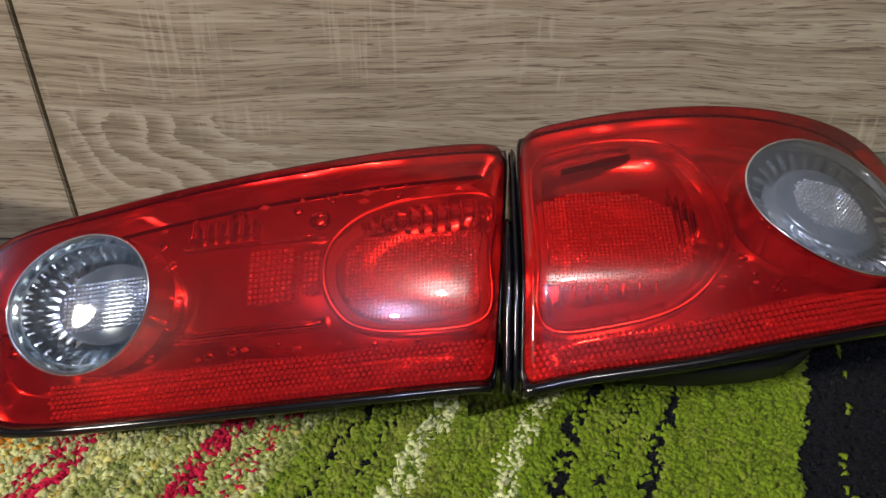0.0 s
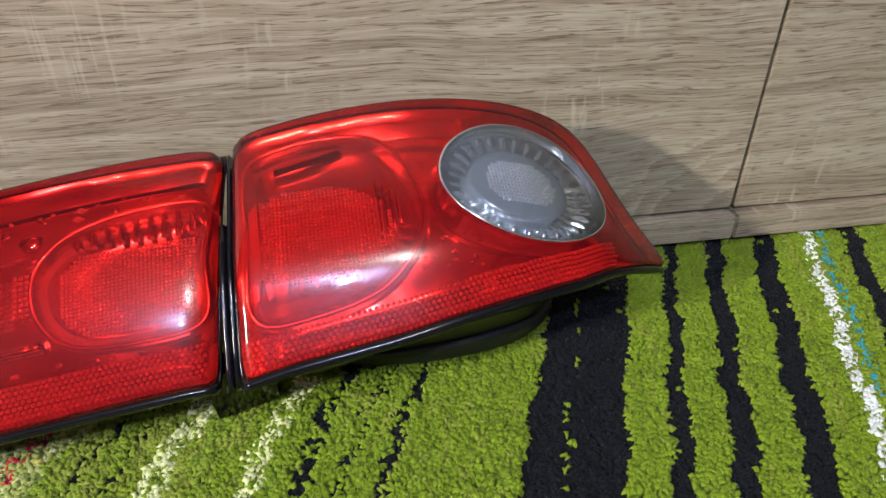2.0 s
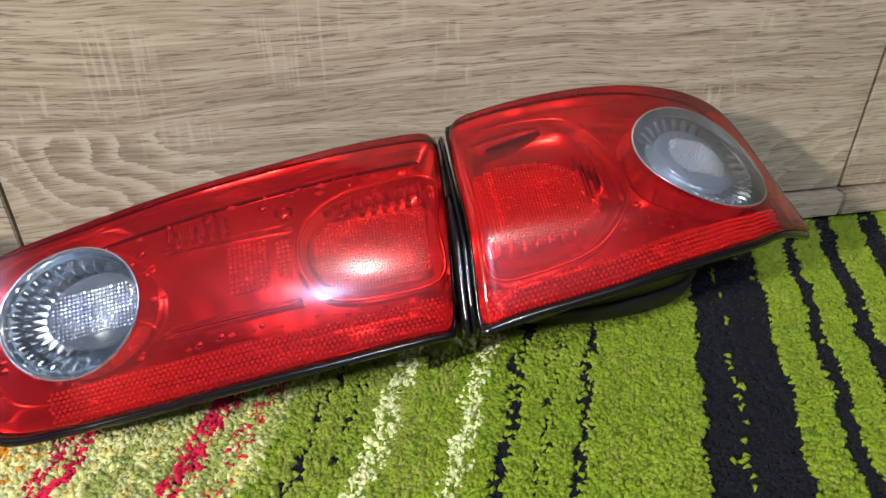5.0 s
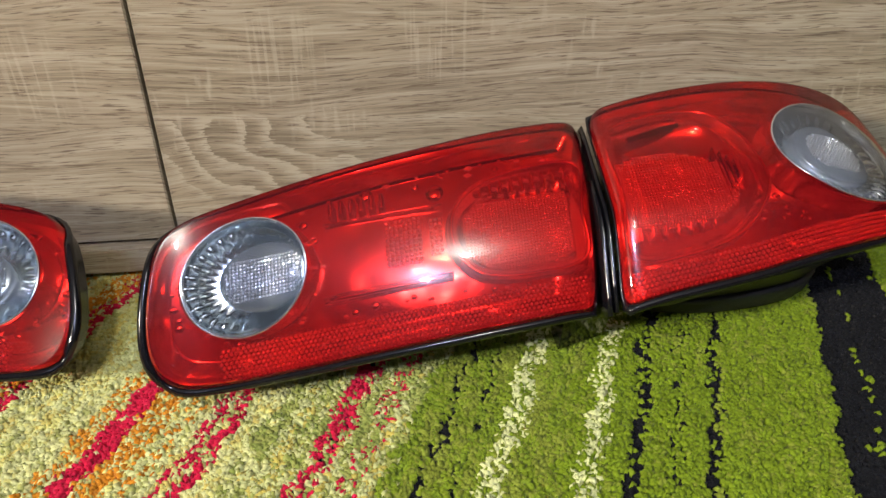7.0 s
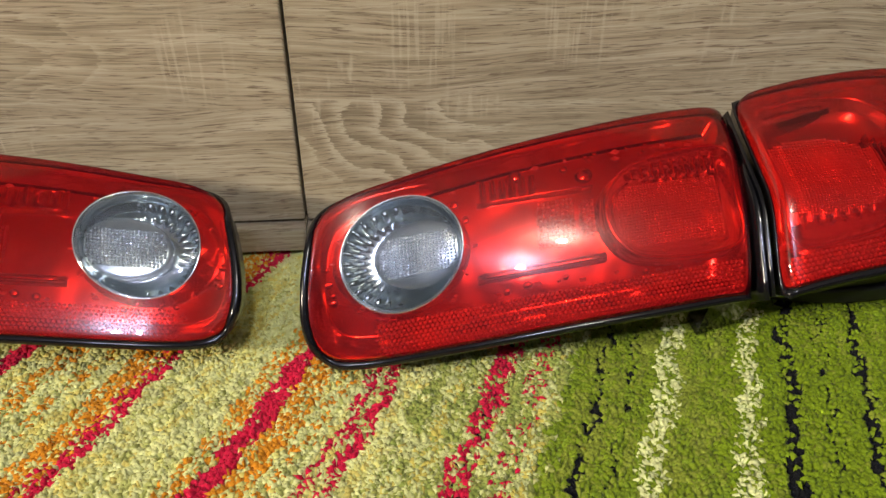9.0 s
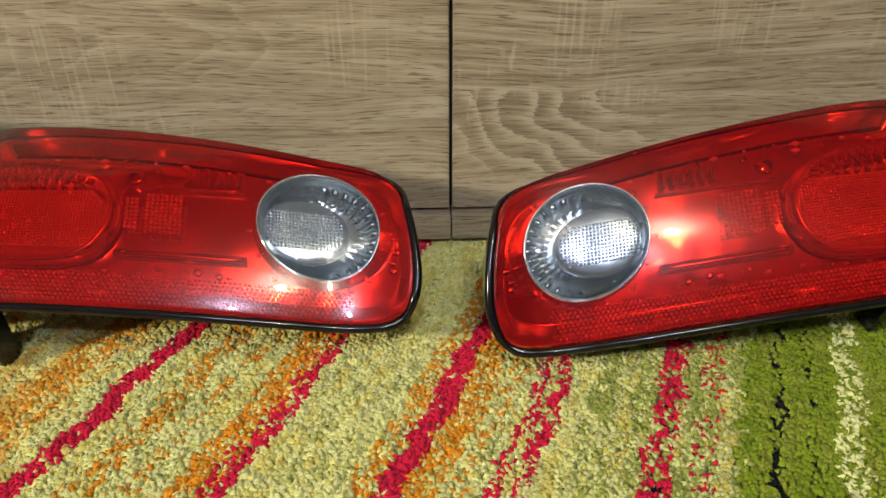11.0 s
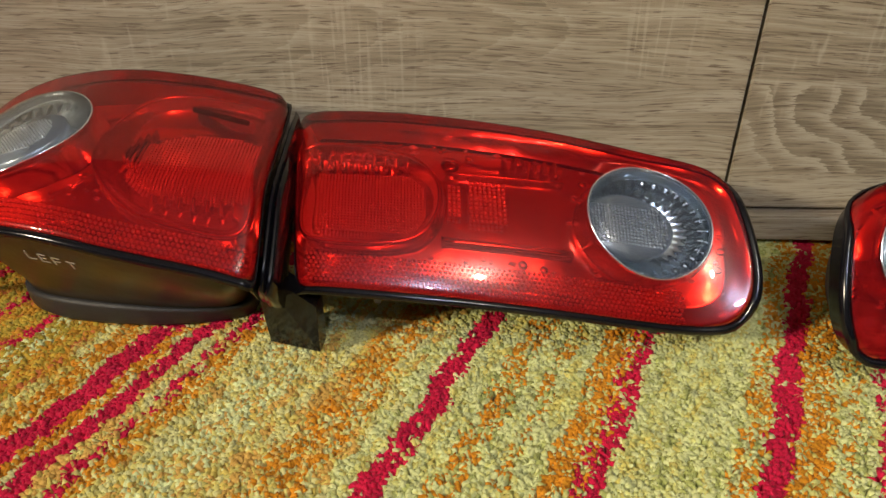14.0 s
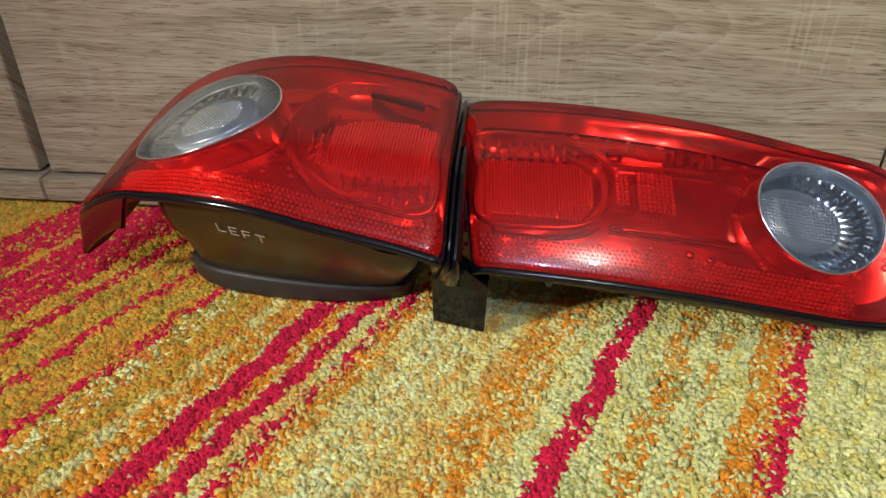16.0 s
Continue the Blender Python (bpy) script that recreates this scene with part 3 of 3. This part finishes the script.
    glints(sh, thing, [(-0.034 + 0.052 * math.cos(a), 0.077 + 0.049 * math.sin(a)) for a in (0.5, 0.8, 2.0, 2.4, 4.3, 4.8, 5.4)], 0.004, 4)
    glints(sh, thing, [(0.118 + 0.012 * i, 0.034) for i in range(8)], 0.003, 5)
    glints(sh, thing, [(0.015 + 0.013 * i, 0.131 + 0.0009 * i) for i in range(13)], 0.0042, 9)
    glints(sh, thing, [(-0.034 + 0.0505 * math.cos(0.45 * i), 0.077 + 0.047 * math.sin(0.45 * i)) for i in range(14)], 0.0036, 10)
    return tagged(thing, label, "tail light", "car tail lights")


def outer_light(carry, label, inked):
    thing = new("car_tail_light")
    sh = Shell(outer_face, carry)
    loop = smooth_loop(OUTER)
    body(sh, thing, loop, 0.0008, 0.0055, (0.187, 0.1053, 0.0594, 0.0421), 0.012, lambda u: u < 0.003)
    upper = smooth_loop([(0.02, 0.012), (0.02, 0.08), (0.02, 0.15), (0.08, 0.18), (0.16, 0.18), (0.205, 0.16), (0.235, 0.11), (0.235, 0.066), (0.17, 0.039), (0.09, 0.02)], 96)
    seat = smooth_loop([(0.05, 0.405), (0.042, 0.43), (0.042, 0.475), (0.08, 0.503), (0.15, 0.506), (0.195, 0.503), (0.225, 0.475), (0.228, 0.435), (0.19, 0.402), (0.11, 0.392)], 96)
    top = np.array([sh.raw(u, s, -0.022) for u, s in upper])
    foot_print = np.array([(0.226 + u, y, 0.003) for u, y in seat])
    mid = np.mean(foot_print, 0)

    def skin(f, out=0.0):
        """The loop a share f of the way from the lens down to the rug."""
        g = 0.5 - 0.5 * math.cos(math.pi * min(1, f))
        lp = top * (1 - f) + foot_print * f
        lp[:, :2] = top[:, :2] * (1 - g) + foot_print[:, :2] * g
        away = lp[:, :2] - mid[:2]
        lp[:, :2] += away / np.linalg.norm(away, axis=1)[:, None] * out
        return lp

    def shaped(name, loops, material, label):
        verts, faces, n = [], [], 96
        for lp in loops:
            for p in lp:
                q = carry(p)
                verts.append((q[0], min(q[1], 0.5165), max(q[2], 0.0008)))
        for r in range(len(loops) - 1):
            faces += [(r * n + i, r * n + (i + 1) % n, r * n + n + (i + 1) % n, r * n + n + i) for i in range(n)]
        faces.append(tuple(range((len(loops) - 1) * n, len(loops) * n)))
        return mesh_part(name, verts, faces, material, thing, label)

    shaped("housing", [skin(k / 14) for k in range(15)], BROWN if inked else DARK, "smoked brown plastic housing" if inked else "dark grey plastic housing")
    shaped("gasket", [skin(0.80), skin(0.80, 0.004), skin(0.84, 0.006), skin(0.97, 0.006), skin(1.0, 0.004)], DARK, "dark grey foam gasket")
    edge = lambda u: np.interp(u, (0.0, 0.032, 0.065, 0.1, 0.135, 0.172, 0.215, 0.24, 0.272), (0.0, 0.0045, 0.008, 0.012, 0.0185, 0.027, 0.040, 0.051, 0.062))
    sh.studs("reflex_strip", lambda u, s: u < 0.25, (0.007, 0.0075, 0.25, 0.025), 0.0034, 0.0024, -0.0058, STRIP, thing, "honeycomb reflex strip", False, edge)
    clear_lamp(sh, thing, 0.187, 0.1053, 0.0589, 0.0417, 0, (-0.002, 0.0005), 0.0355, 0.72, 0.48, -80, (SILVER, SILVER_OPTIC, GLASSY), 1.15, 0.0017, 0.45)
    d = smooth_loop([(0.010, 0.034), (0.008, 0.08), (0.008, 0.13), (0.03, 0.143), (0.065, 0.147), (0.094, 0.14), (0.113, 0.11), (0.115, 0.075), (0.09, 0.043), (0.045, 0.031)], 96)
    hollow = bowl(sh, d, thing, "hollow silver reflector")
    sh.rings("oval_rim", [(inset(d, -0.003), -0.018), (d, -0.004), (inset(d, 0.0015), -0.003), (inset(d, 0.003), -0.005), (inset(d, 0.008), -0.018)], SATIN, hollow, "rounded rim")
    sh.studs("large_optic", lambda u, s: ((u - 0.045) / 0.052) ** 2 + ((s - 0.085) / 0.034) ** 2 < 1 and u > 0.014, (0.01, 0.05, 0.1, 0.12), 0.0024, 0.0009, -0.0165, OPTIC, hollow, "fine prisms of the large optic", True)
    for i in range(7):
        rib(sh, "flute", 0.02 + 0.009 * i, 0.045 + 0.0008 * i, 0.056, 0.002, -0.018, 0.0035, hollow, SATIN)
    for i in range(4):
        rib(sh, "flute", 0.088 + 0.004 * i, 0.075 + 0.004 * i, 0.115 - 0.004 * i, 0.0013, -0.018, 0.007, hollow, CHROME)
    glints(sh, thing, [(0.114, 0.060), (0.122, 0.058), (0.128, 0.052), (0.136, 0.055), (0.144, 0.053), (0.119, 0.068), (0.152, 0.052), (0.126, 0.066), (0.133, 0.061), (0.115, 0.052)], 0.003, 6)
    glints(sh, thing, [(0.02 + 0.011 * i, 0.151 + 0.0015 * i) for i in range(10)], 0.004, 7)
    glints(sh, thing, [(0.104 + 0.003 * math.sin(i), 0.066 + 0.009 * i) for i in range(7)], 0.0036, 11)
    glints(sh, thing, [(0.183 + 0.066 * math.cos(a), 0.104 + 0.055 * math.sin(a)) for a in (3.3, 3.7, 4.2, 4.6, 2.7)], 0.004, 8)
    slot = np.array([(0.026, 0.126), (0.026, 0.129), (0.068, 0.138), (0.068, 0.135)])
    sh.rings("slot", [(slot, -0.010), (slot, -0.0075)], BLACK, thing, "dark slot", fill=True, smooth=False)
    # Black ribs added in the joint, in place of the gap's shade.
    rib(sh, "gap_shade_rib", -0.003, 0.002, 0.1485, 0.0045, -0.045, 0.034, thing, BLACK)
    rib(sh, "gap_shade_rib", -0.0075, 0.0, 0.10, 0.0052, -0.05, 0.039, thing, BLACK)
    # the black foot under the corner
    foot = [(-0.026, 0.357, 0.0015), (0.014, 0.371, 0.0015), (0.013, 0.338, 0.078), (-0.028, 0.343, 0.045)]
    verts = [carry(np.array((0.226 + x, y, z))) for x, y, z in foot] + [carry(np.array((0.226 + x, y + 0.022, z))) for x, y, z in foot]
    verts = [(v[0], v[1], max(v[2], 0.001)) for v in verts]
    mesh_part("foot", verts, [(0, 1, 2, 3), (7, 6, 5, 4), (0, 4, 5, 1), (1, 5, 6, 2), (2, 6, 7, 3), (3, 7, 4, 0)], BLACK, thing, "black plastic locating foot", smooth=False)
    if inked:
        # the end of the lens hangs down towards the rug
        ends = [(u, s) for u, s in loop if u > 0.236 and s > 0.0495]
        verts, k = [], len(ends)
        for thick in (0.0, 0.0022):
            for low in (0, 1):
                for u, s in ends:
                    p = np.array(sh.at(u - thick, s, -0.003 - thick))
                    drop = 0.026 + 0.02 * min(1.0, max(0.0, (s - 0.056) / 0.03))
                    verts.append(p + low * np.array((-0.008, 0.0, -min(drop, p[2] - 0.004))))
        faces = []
        for i in range(k - 1):
            for a, b in ((0, k), (2 * k, 3 * k), (k, 3 * k)):
                faces.append((a + i, a + i + 1, b + i + 1, b + i))
        mesh_part("end_skirt", verts, faces, DEEP_RED, thing, "dark red hanging lens end")
        # four chalked capitals on the housing, as strokes
        sheets = [skin(k / 14, 0.0022) for k in range(15)]

        def panel(u, f):
            k = f * 14
            pts = []
            for j in (int(k), int(k) + 1):
                low = sheets[j][68:]
                low = low[np.argsort(low[:, 0])]
                pts.append(np.array([np.interp(0.226 + u, low[:, 0], low[:, m]) for m in range(3)]))
            q = pts[0] + (pts[1] - pts[0]) * (k % 1.0) + np.array((0, -0.001, 0))
            return np.array(carry(q))
        letters = {"L": [((0, 0), (0, 1)), ((0, 1), (0.6, 1))], "E": [((0, 0), (0, 1)), ((0, 0), (0.6, 0)), ((0, 0.5), (0.5, 0.5)), ((0, 1), (0.6, 1))],
                   "F": [((0, 0), (0, 1)), ((0, 0), (0.6, 0)), ((0, 0.5), (0.5, 0.5))], "T": [((0.3, 0), (0.3, 1)), ((0, 0), (0.7, 0))]}
        for i, ch in enumerate("LEFT"):
            for (x0, y0), (x1, y1) in letters[ch]:
                dx, dy = (y1 - y0) * 0.035, (x1 - x0) * 0.045
                pts = [(x0 - dx, y0 - dy), (x1 - dx, y1 - dy), (x1 + dx, y1 + dy), (x0 + dx, y0 + dy)]
                vs = [panel(0.170 - 0.0105 * (i + px), 0.215 + 0.07 * py + 0.008 * i) for px, py in pts]
                vs += [v + np.array((0, 0.0008, 0)) for v in vs]
                mesh_part("chalk_stroke", vs, [(0, 1, 2, 3), (7, 6, 5, 4), (0, 4, 5, 1), (1, 5, 6, 2), (2, 6, 7, 3), (3, 7, 4, 0)], CHALK, thing, "pale handwritten stroke", smooth=False)
    return tagged(thing, label, "tail light", "car tail lights")


left_inner, left_outer = mirrored((-9.65, -2.48, 2.33), (0.0050, 0.0226, -0.0073)), mirrored((-10.11, 0.18, -0.20), (0.0058, -0.0016, 0.0015))
inner_light(stay, "red tailgate light with clear round lamp lying on rug")
outer_light(stay, "red wraparound corner tail light with clear lamp on rug", False)
inner_light(left_inner, "red tailgate light with clear round lamp lying on rug")
outer_light(left_outer, "red wraparound corner tail light with clear lamp on rug", True)

# ---- the rug ----
PALETTE = {"cyan": (0.05, 0.30, 0.36), "green": (0.168, 0.252, 0.009), "olive": (0.24, 0.28, 0.04), "cream": (0.66, 0.70, 0.34), "gold": (0.60, 0.45, 0.06), "straw": (0.60, 0.58, 0.17), "orange": (0.62, 0.25, 0.018),
           "red": (0.55, 0.012, 0.05), "black": (0.007, 0.008, 0.010), "white": (0.75, 0.78, 0.74), "moss": (0.15, 0.24, 0.015)}


def mixture(c):
    """The colours, and their shares, of the pile at c metres across the stripes."""
    if c < -0.66:
        return (("red", 0.05), ("orange", 0.45), ("gold", 0.33), ("olive", 0.17))
    if c < -0.40:
        return (("orange", 0.24), ("gold", 0.2), ("straw", 0.24), ("cream", 0.32))
    if c < -0.03:
        return (("gold", 0.1), ("straw", 0.22), ("cream", 0.54), ("olive", 0.14))
    if c < 0.08:
        return (("gold", 0.1), ("cream", 0.35), ("olive", 0.37), ("moss", 0.18))
    if c < 0.20:
        return (("olive", 0.42), ("green", 0.40), ("moss", 0.18))
    return (("olive", 0.12), ("green", 0.82), ("moss", 0.06))


BANDS = [(-0.95, 0.03, "red", 0.85), (-0.875, 0.035, "red", 0.85), (-0.816, 0.007, "red", 0.8), (-0.766, 0.006, "red", 0.7), (-0.717, 0.006, "red", 0.7), (-0.70, 0.012, "cream", 0.3), (-0.64, 0.010, "orange", 0.7),
         (-0.616, 0.011, "red", 0.98), (-0.600, 0.005, "orange", 0.8), (-0.584, 0.008, "red", 0.98), (-0.557, 0.006, "red", 0.6), (-0.545, 0.008, "orange", 0.6), (-0.50, 0.018, "cream", 0.4), (-0.43, 0.018, "orange", 0.5),
         (-0.374, 0.009, "red", 0.98), (-0.33, 0.010, "orange", 0.45), (-0.30, 0.006, "orange", 0.3), (-0.262, 0.014, "orange", 0.75), (-0.243, 0.005, "red", 0.85), (-0.254, 0.003, "red", 0.5),
         (-0.136, 0.009, "red", 0.98), (-0.155, 0.008, "orange", 0.5), (-0.116, 0.012, "orange", 0.65), (-0.071, 0.005, "red", 0.6), (-0.056, 0.005, "red", 0.75), (-0.09, 0.006, "orange", 0.3),
         (0.022, 0.005, "red", 0.75), (0.031, 0.005, "red", 0.65), (0.027, 0.004, "black", 0.3), (0.056, 0.008, "red", 0.25), (0.104, 0.005, "black", 0.75), (0.128, 0.004, "black", 0.5),
         (0.155, 0.009, "cream", 0.6), (0.218, 0.009, "cream", 0.55), (0.250, 0.007, "black", 0.85), (0.279, 0.006, "black", 0.5), (0.307, 0.006, "black", 0.85), (0.4125, 0.0145, "black", 0.999), (0.427, 0.003, "black", 0.6), (0.4505, 0.0215, "black", 0.999),
         (0.511, 0.008, "black", 0.999), (0.555, 0.010, "black", 0.999), (0.608, 0.013, "black", 0.999), (0.656, 0.006, "white", 0.65), (0.671, 0.004, "cyan", 0.5), (0.703, 0.011, "black", 0.999), (0.76, 0.012, "black", 0.999), (0.82, 0.01, "black", 0.999)]


def cloud(rng, x, y, cell_x, cell_y):
    """Smooth noise from 0 to 1 with cells of that size."""
    gx, gy = (x + 2.0) / cell_x, (y + 2.0) / cell_y
    i, j = gx.astype(int), gy.astype(int)
    grid = rng.random((i.max() + 2, j.max() + 2))
    fx, fy = gx - i, gy - j
    fx, fy = fx * fx * (3 - 2 * fx), fy * fy * (3 - 2 * fy)
    low = grid[i, j] * (1 - fx) + grid[i + 1, j] * fx
    return low * (1 - fy) + (grid[i, j + 1] * (1 - fx) + grid[i + 1, j + 1] * fx) * fy


def rug():
    thing = new("rug")
    box("backing", (-1.2, -0.95, -0.012), (1.15, 0.532, -0.0075), BACKING, thing, "woven rug backing")
    rng = np.random.default_rng(7)
    step = 0.0024
    gx, gy = np.meshgrid(np.arange(-1.1, 1.0, step), np.arange(0.02, 0.522, step))
    coarse = 0.0085
    hx, hy = np.meshgrid(np.arange(-1.195, 1.145, coarse), np.arange(-0.945, 0.524, coarse))
    beyond = (hx < -1.1) | (hx > 1.0) | (hy < 0.02)
    gx, gy = np.concatenate((gx.ravel(), hx[beyond])), np.concatenate((gy.ravel(), hy[beyond]))
    size = np.where((gx < -1.1) | (gx > 1.0) | (gy < 0.02), coarse, step)
    n = gx.size
    x = gx + rng.uniform(-0.5, 0.5, n) * size
    y = gy + rng.uniform(-0.5, 0.5, n) * size
    across = x - 0.44 * (y - 0.3)
    wander = cloud(rng, across, y, 0.012, 0.012) - 0.5
    c = across + rng.normal(0, 0.0009, n) + 0.0018 * wander + 0.002 * np.sin(y * 60) + 0.0015 * np.sin(y * 140 + x * 30)
    # yarns of one colour lie in streaks along the stripes
    streak = 0.55 * cloud(rng, across, y, 0.007, 0.05) + 0.45 * cloud(rng, across, y, 0.005, 0.012)
    streak = np.argsort(np.argsort(streak + rng.normal(0, 0.13, n))) / n
    chance = rng.random(n) * 0.7 + 0.3 * cloud(rng, across, y, 0.004, 0.010)
    chance = np.argsort(np.argsort(chance)) / n
    cols = np.zeros((n, 3))
    for i in range(n):
        p = streak[i]
        blend = mixture(c[i] + 0.02 * wander[i])
        mean = sum(np.array(PALETTE[nm]) * share for nm, share in blend)
        for nm, share in blend:
            p -= share
            if p <= 0:
                break
        cols[i] = 0.52 * np.array(PALETTE[nm]) + 0.48 * mean
    low = np.zeros(n)
    for mid, half, nm, dense in BANDS:
        hit = (np.abs(c - mid) < half) & (chance < dense)
        cols[hit] = PALETTE[nm]
        low[hit] = 0.0022 if nm == "black" else 0.0
    cols *= rng.uniform(0.93, 1.07, (n, 1)) * (0.86 + 0.28 * cloud(rng, x, y, 0.006, 0.006))[:, None]
    # one tuft: a leaning, rounded tip on a narrower foot; neighbours lean together in locks
    lock, swirl = cloud(rng, x, y, 0.0055, 0.0055) - 0.5, 9.0 * cloud(rng, x, y, 0.011, 0.011)
    r, h = rng.uniform(0.95, 1.35, n) * size, rng.uniform(-0.0006, 0.0006, n) + 0.0022 * lock - low
    lean = rng.normal(0, 0.0011, (n, 2)) + 0.0016 * np.stack((np.cos(swirl), np.sin(swirl)), 1)
    spin = rng.uniform(0, 6.28, n)
    verts = np.zeros((n, 7, 3))
    for k in range(3):
        # longer one way than the other, like a lock of yarn
        long, short = 1.3 * r * np.cos(k * math.pi / 1.5), 0.75 * r * np.sin(k * math.pi / 1.5)
        dx, dy = long * np.cos(spin) - short * np.sin(spin), long * np.sin(spin) + short * np.cos(spin)
        verts[:, k] = np.stack((x + 0.9 * dx, y + 0.9 * dy, np.full(n, -0.0085)), 1)
        verts[:, 3 + k] = np.stack((x + lean[:, 0] * 0.7 + dx, y + lean[:, 1] * 0.7 + dy, h - 0.0016), 1)
    verts[:, 6] = np.stack((x + lean[:, 0], y + lean[:, 1], h), 1)
    tri = []
    for k in range(3):
        j = (k + 1) % 3
        tri += [(k, j, 3 + j), (k, 3 + j, 3 + k), (3 + k, 3 + j, 6)]
    tri = np.array(tri)
    faces = (np.arange(n)[:, None, None] * 7 + tri[None]).reshape(-1, 3)
    me = bpy.data.meshes.new("pile")
    me.vertices.add(n * 7)
    me.vertices.foreach_set("co", verts.reshape(-1))
    me.loops.add(faces.size)
    me.loops.foreach_set("vertex_index", faces.reshape(-1).astype(np.int32))
    me.polygons.add(len(faces))
    me.polygons.foreach_set("loop_start", np.arange(0, faces.size, 3, dtype=np.int32))
    me.update()
    at = me.color_attributes.new("yarn", "FLOAT_COLOR", "POINT")
    at.data.foreach_set("color", np.repeat(np.concatenate((cols, np.ones((n, 1))), 1), 7, axis=0).reshape(-1))
    me.polygons.foreach_set("use_smooth", np.ones(len(faces), bool))
    m, nt, out = mat("rug_yarn")
    b = node(nt, "ShaderNodeBsdfPrincipled", Roughness=0.85)
    b.inputs["Sheen Weight"].default_value = 0.05
    b.inputs["Specular IOR Level"].default_value = 0.1
    ca = node(nt, "ShaderNodeAttribute")
    ca.attribute_name = "yarn"
    nt.links.new(ca.outputs["Color"], b.inputs["Base Color"])
    nt.links.new(b.outputs[0], out.inputs[0])
    me.materials.append(m)
    pile = new("pile", me)
    pile.parent = thing
    tagged(pile, "short curly yarn pile", kind="stuff")
    tagged(thing, "shaggy rug with green, black, cream, orange and red stripes", "rug")


rug()
